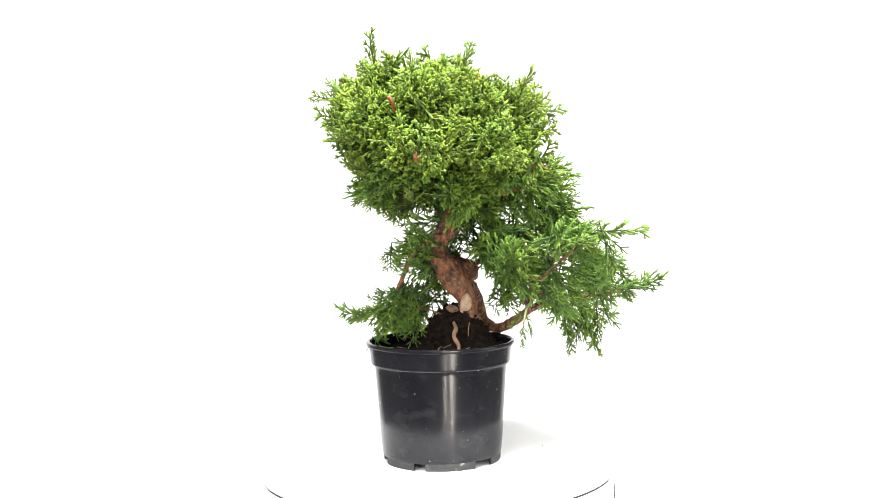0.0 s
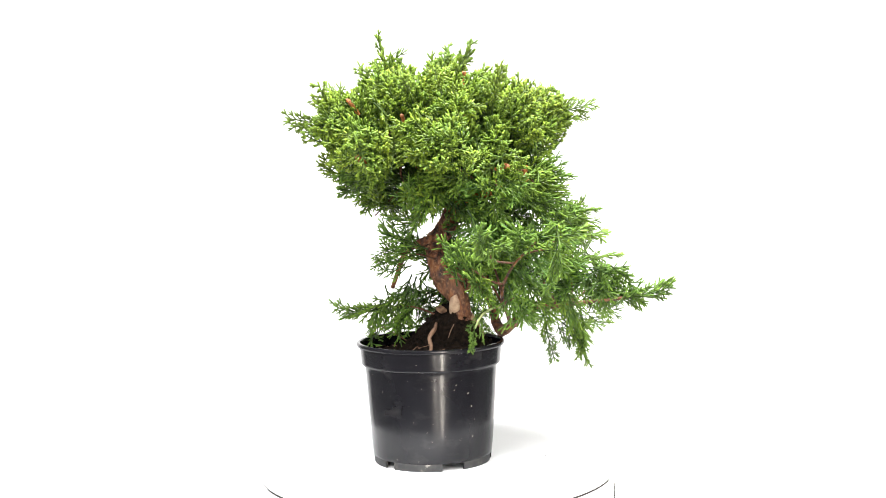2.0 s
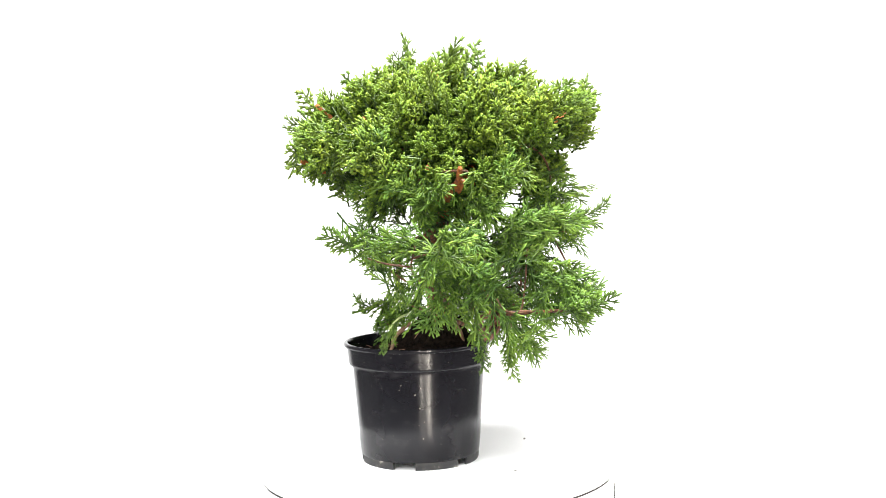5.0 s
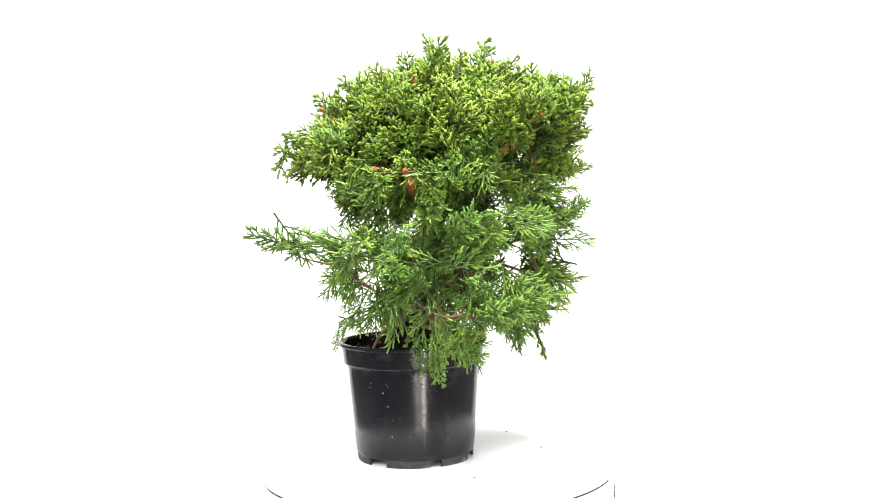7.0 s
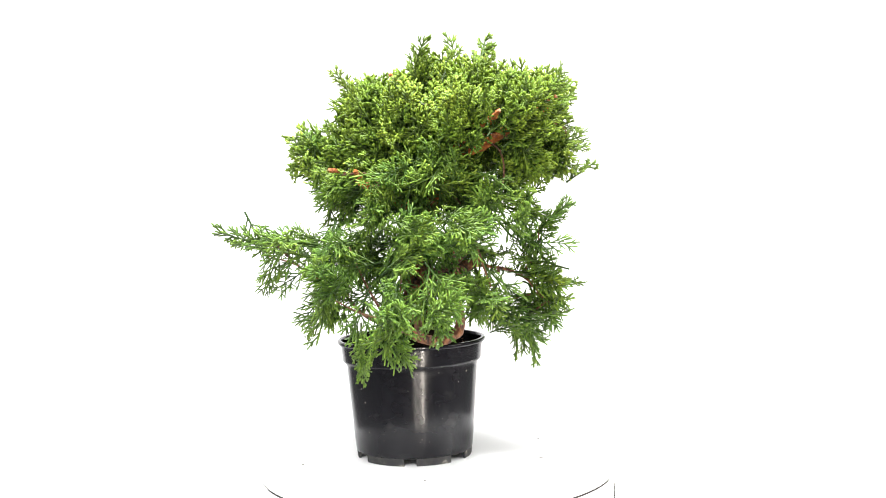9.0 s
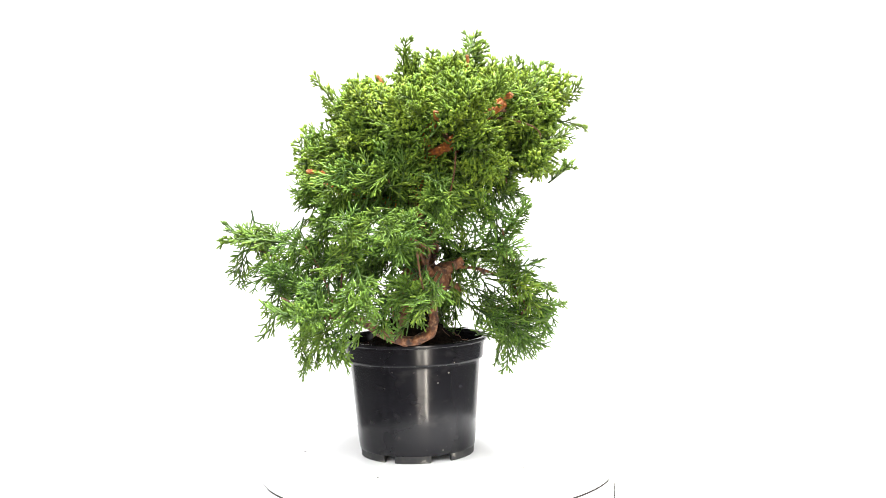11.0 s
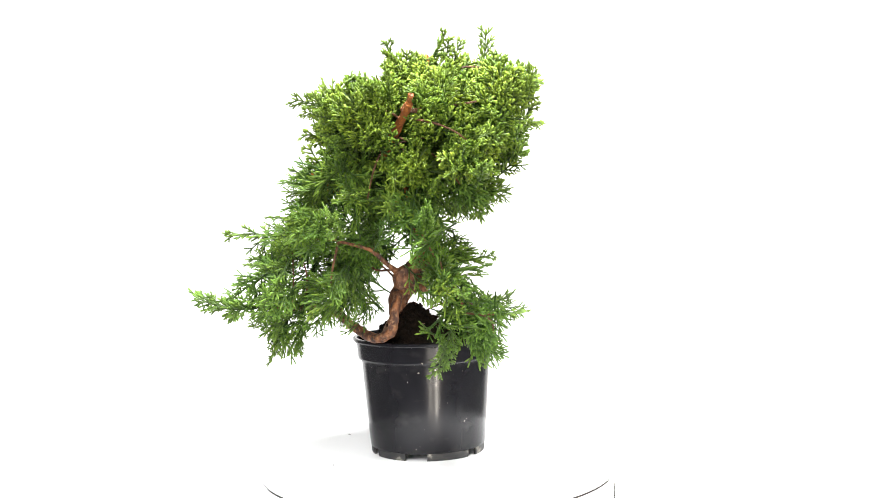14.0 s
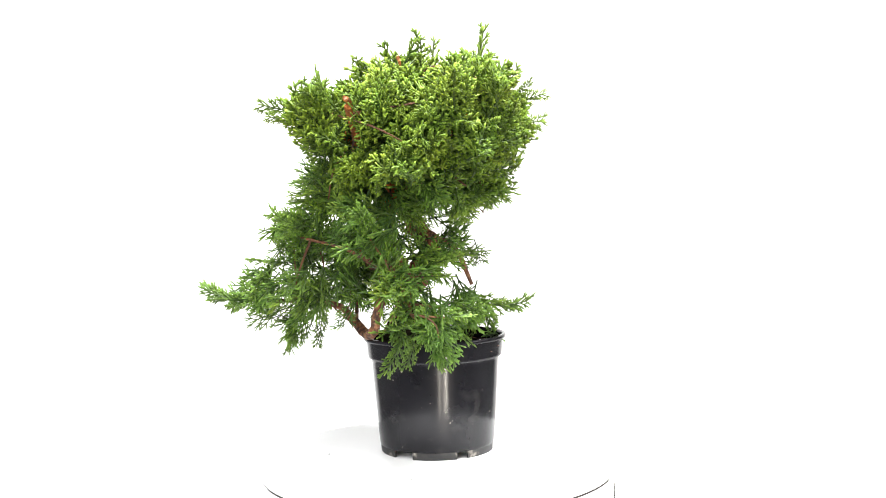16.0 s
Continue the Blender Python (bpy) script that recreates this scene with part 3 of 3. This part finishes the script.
def juniper_tree():
    tree = tagged(new("juniper_tree"), "gnarled juniper bonsai with dense bright green foliage in a pot", "bonsai tree")
    rng = np.random.default_rng(21)
    trunk = part("trunk", limb(TRUNK, 26, 14, 0.26, 62.0), BARK, tree, "twisted red-brown fibrous trunk")
    cut_patch((0.0415, -0.0270, 0.199), (0.0075, 0.0045, 0.0130), 0.1, OLD_CUT, trunk, "pale old pruning wound", 1.0)
    cut_patch((0.0245, -0.0300, 0.1935), (0.0078, 0.0050, 0.0046), -0.3, WOUND, trunk, "brown healed pruning wound", 5.0)
    for pts in BOUGHS:
        part("limb", limb(pts, 14, 10, 0.24, 105.0), RED_STUB if pts[0][2] > 0.31 else BARK, tree)
    for a, b, r in STUBS:
        r *= 0.68
        a = tuple(x * 0.6 + y * 0.4 for x, y in zip(a, b))
        mid = [(x + y) / 2 + rng.normal() * 0.0015 for x, y in zip(a, b)]
        st = part("pruned_stub", limb([(*a, r * 1.05), (*mid, r * 0.9), (*b, r)], 12, 6, 0.30, 260.0), RED_STUB, tree, "short red-brown pruned branch stub")
        cut_end(b, [y - x for x, y in zip(a, b)], r * 0.72, CUT_WOOD, st, "light cut end of a stub")
    # roots at the soil
    for pts in ([(0.026, -0.050, 0.178, 0.0018), (0.029, -0.062, 0.172, 0.0025), (0.026, -0.071, 0.163, 0.0026), (0.032, -0.079, 0.152, 0.0022), (0.030, -0.084, 0.140, 0.0016)],
                [(0.050, -0.004, 0.185, 0.006), (0.064, 0.000, 0.165, 0.004), (0.070, 0.004, 0.145, 0.003)]):
        part("surface_root", limb(pts, 9, 5, 0.2, 120.0), ROOT, tree, "pale woody surface root")
    # skeleton for the twigs
    bones = np.concatenate([smooth_path(p, 6)[2:] for p in [TRUNK] + BOUGHS if len(p) > 3])
    heart = np.array([0.025, 0.012, 0.37])
    groups = ((CROWN_TOP, 50, "top"), (CROWN, 37, "crown"), (CROWN_UNDER, 16, "under"), (SKIRT, 11.5, "skirt"), (LOW, 9.5, "low"))
    clear = [(np.array(b), 0.0115) for a, b, r in STUBS]
    clear += [(np.array([0.063, y, z]), 0.024) for y, z in ((0.10, 0.395), (0.125, 0.405), (0.150, 0.42), (0.175, 0.435))]
    clear += [(np.array(q), 0.020) for q in ((0.125, 0.120, 0.415), (0.105, 0.105, 0.395), (0.150, -0.043, 0.345))]
    # open air in front of the bare trunk and the deadwood knob
    bare = [((0.042, -0.027, 0.199), (0.23, -0.97)), ((0.022, -0.028, 0.236), (0.23, -0.97)), ((0.010, -0.015, 0.268), (0.23, -0.97)), ((0.044, 0.052, 0.236), (0.38, 0.92)), ((0.030, 0.060, 0.240), (0.38, 0.92)), ((0.062, 0.052, 0.185), (0.38, 0.92))]
    clear += [(np.array([x + k * dx, y + k * dy, z]), 0.021) for (x, y, z), (dx, dy) in bare for k in (0.015, 0.045, 0.08)]
    singles, most = {}, 290
    for clumps, count, zone in groups:
        for cx, cy, cz, cr in clumps:
            c, r = np.array([cx, cy, cz]) / 1000, cr / 1000
            out = c - heart
            out = out / (np.linalg.norm(out) + 1e-9)
            if zone in ("skirt", "low"):
                out = np.array([c[0] - 0.03, c[1], 0.0])
                out = out / (np.linalg.norm(out) + 1e-9)
            vigour = {"top": 0.95, "crown": 0.85, "under": 0.5, "skirt": 0.3, "low": 0.2}[zone]
            up = {"top": 0.45, "crown": 0.2, "under": -0.15, "skirt": -0.1, "low": -0.45}[zone]
            placed = []
            wanted = count * (cr / 44) ** 2
            # shoots round the clump, each the stem of a tuft of sprays
            shoots, tries = [], 0
            while len(shoots) < wanted / 4.6:
                tries += 1
                u = rng.normal(size=3)
                u /= np.linalg.norm(u)
                if u @ out < -0.35 and rng.random() < 0.7 or tries < 90 and any(u @ q > 0.70 for q in shoots):
                    continue
                shoots.append(u)
            reaches = rng.uniform(*((0.68, 1.00) if zone in ("top", "crown") else (0.72, 1.06)), len(shoots))
            while len(placed) < wanted:
                k = int(rng.integers(len(shoots)))
                u = shoots[k]
                end = c + u * r * reaches[k] * rng.uniform(0.80, 1.06) + rng.normal(size=3) * 0.0075
                d = u * 0.75 + out * 0.5 + np.array([0, 0, up]) + rng.normal(size=3) * 0.34
                d /= np.linalg.norm(d)
                if zone in ("top", "crown"):
                    kind = "cushion" if rng.random() < 0.92 else "needle"
                elif zone == "under":
                    kind = "cushion" if rng.random() < 0.3 else "needle"
                else:
                    kind = "cushion" if rng.random() < 0.12 else "needle"
                scale = rng.uniform(0.64, 0.98) if kind == "cushion" else rng.uniform(0.72, 1.05)
                if any(np.linalg.norm(end - q) < w or np.linalg.norm(end - d * 0.02 - q) < w for q, w in clear):
                    if rng.random() < 0.85:
                        wanted -= 0.5
                        continue
                reach = (0.056 if kind == "cushion" else 0.065) * scale
                put = (kind, int(rng.integers(len(SPRAYS[kind]))), frame_along(d, rng), scale, end - d * reach, float(np.clip(vigour + rng.normal() * 0.2, 0, 1)))
                if u @ out > 0.86 and most > 0 and len(placed) > 6:
                    most -= 1
                    wanted -= 1
                    key = (kind, put[1], round(put[5] * 3) / 3)
                    if key not in singles:
                        singles[key] = array_mesh("spray", *SPRAYS[kind][put[1]], FOLIAGE, key[2])
                    ob = part("spray", singles[key], FOLIAGE, tree)
                    ob.matrix_basis = Matrix.LocRotScale(Vector(put[4]) - TREE_BASE, Matrix(put[2].tolist()), (scale,) * 3)
                else:
                    placed.append(put)
            tagged(part("foliage_clump", foliage_mesh("foliage_clump", placed), FOLIAGE, tree), kind="stuff")
            # the twig that carries it
            k = np.argmin(np.linalg.norm(bones[:, :3] - (c - np.array([0, 0, -0.03 if zone == "under" else 0.03])), axis=1))
            b = bones[k]
            sag = rng.normal(size=3) * 0.13 * min(0.12, np.linalg.norm(c - b[:3]))
            m1, m2 = b[:3] * 0.65 + c * 0.35 + sag, b[:3] * 0.3 + c * 0.7 + sag
            part("twig", limb([(*b[:3], min(b[3], 0.0018)), (*m1, 0.0013), (*m2, 0.0010), (*c, 0.0008)], 6, 3, 0.12, 90.0), TWIG_BARK, tree)
    for a, b in TIPS:
        a, b = np.array(a), np.array(b)
        for j in range(2):
            off = rng.normal(size=3) * 0.006 * (j > 0)
            d = (b - a) + off * 1.5
            L = np.linalg.norm(d) * (1.0 if j == 0 else rng.uniform(0.65, 0.9))
            me = foliage_mesh("sprig", [("frond", int(rng.integers(5)), frame_along(d, rng), L / 0.089, a + off, 0.9 if b[2] > 0.34 else 0.45)])
            part("sprig", me, FOLIAGE, tree, "feathery light green juniper shoot")
    # a loose green shoot arching over the rim
    shoot = [(0.118, -0.045, 0.195, 0.0015), (0.122, -0.080, 0.204, 0.0014), (0.115, -0.109, 0.199, 0.0013), (0.111, -0.125, 0.184, 0.0011)]
    part("green_shoot", limb(shoot, 6, 5, 0.1, 90.0), GREEN_TWIG, tree, "thin bent green shoot")
    for k, (root, way) in enumerate((((0.111, -0.125, 0.186), (-0.1, -0.3, -1.0)), ((0.113, -0.115, 0.196), (0.3, -0.5, -0.8)), ((0.114, -0.106, 0.201), (-0.5, -0.4, -0.6)))):
        me = foliage_mesh("sprig", [("frond", k, frame_along(np.array(way), rng), 0.36, np.array(root), 0.4)])
        part("sprig", me, FOLIAGE, tree, "small green juniper shoot")
    return tree


# ---------------------------------------------------------------- assembly
studio()
turntable_base()
plate = turntable_plate()
pot = nursery_pot()
soil = potting_soil()
tree = juniper_tree()
for child in tree.children:
    if not child.name.startswith("spray"):
        child.location = -TREE_BASE


def motions():
    times = [0.5 * k for k in range(33)]

    def orbit(thing, place):
        rows = []
        for t in times:
            m = Matrix.Rotation(turn(t), 4, "Z")
            rows.append((t, m @ Matrix.Translation(place)))
        walk(thing, rows)

    orbit(plate, Vector((0, 0, 0)))
    orbit(pot, POT)
    orbit(soil, POT)
    orbit(tree, TREE_BASE)


motions()
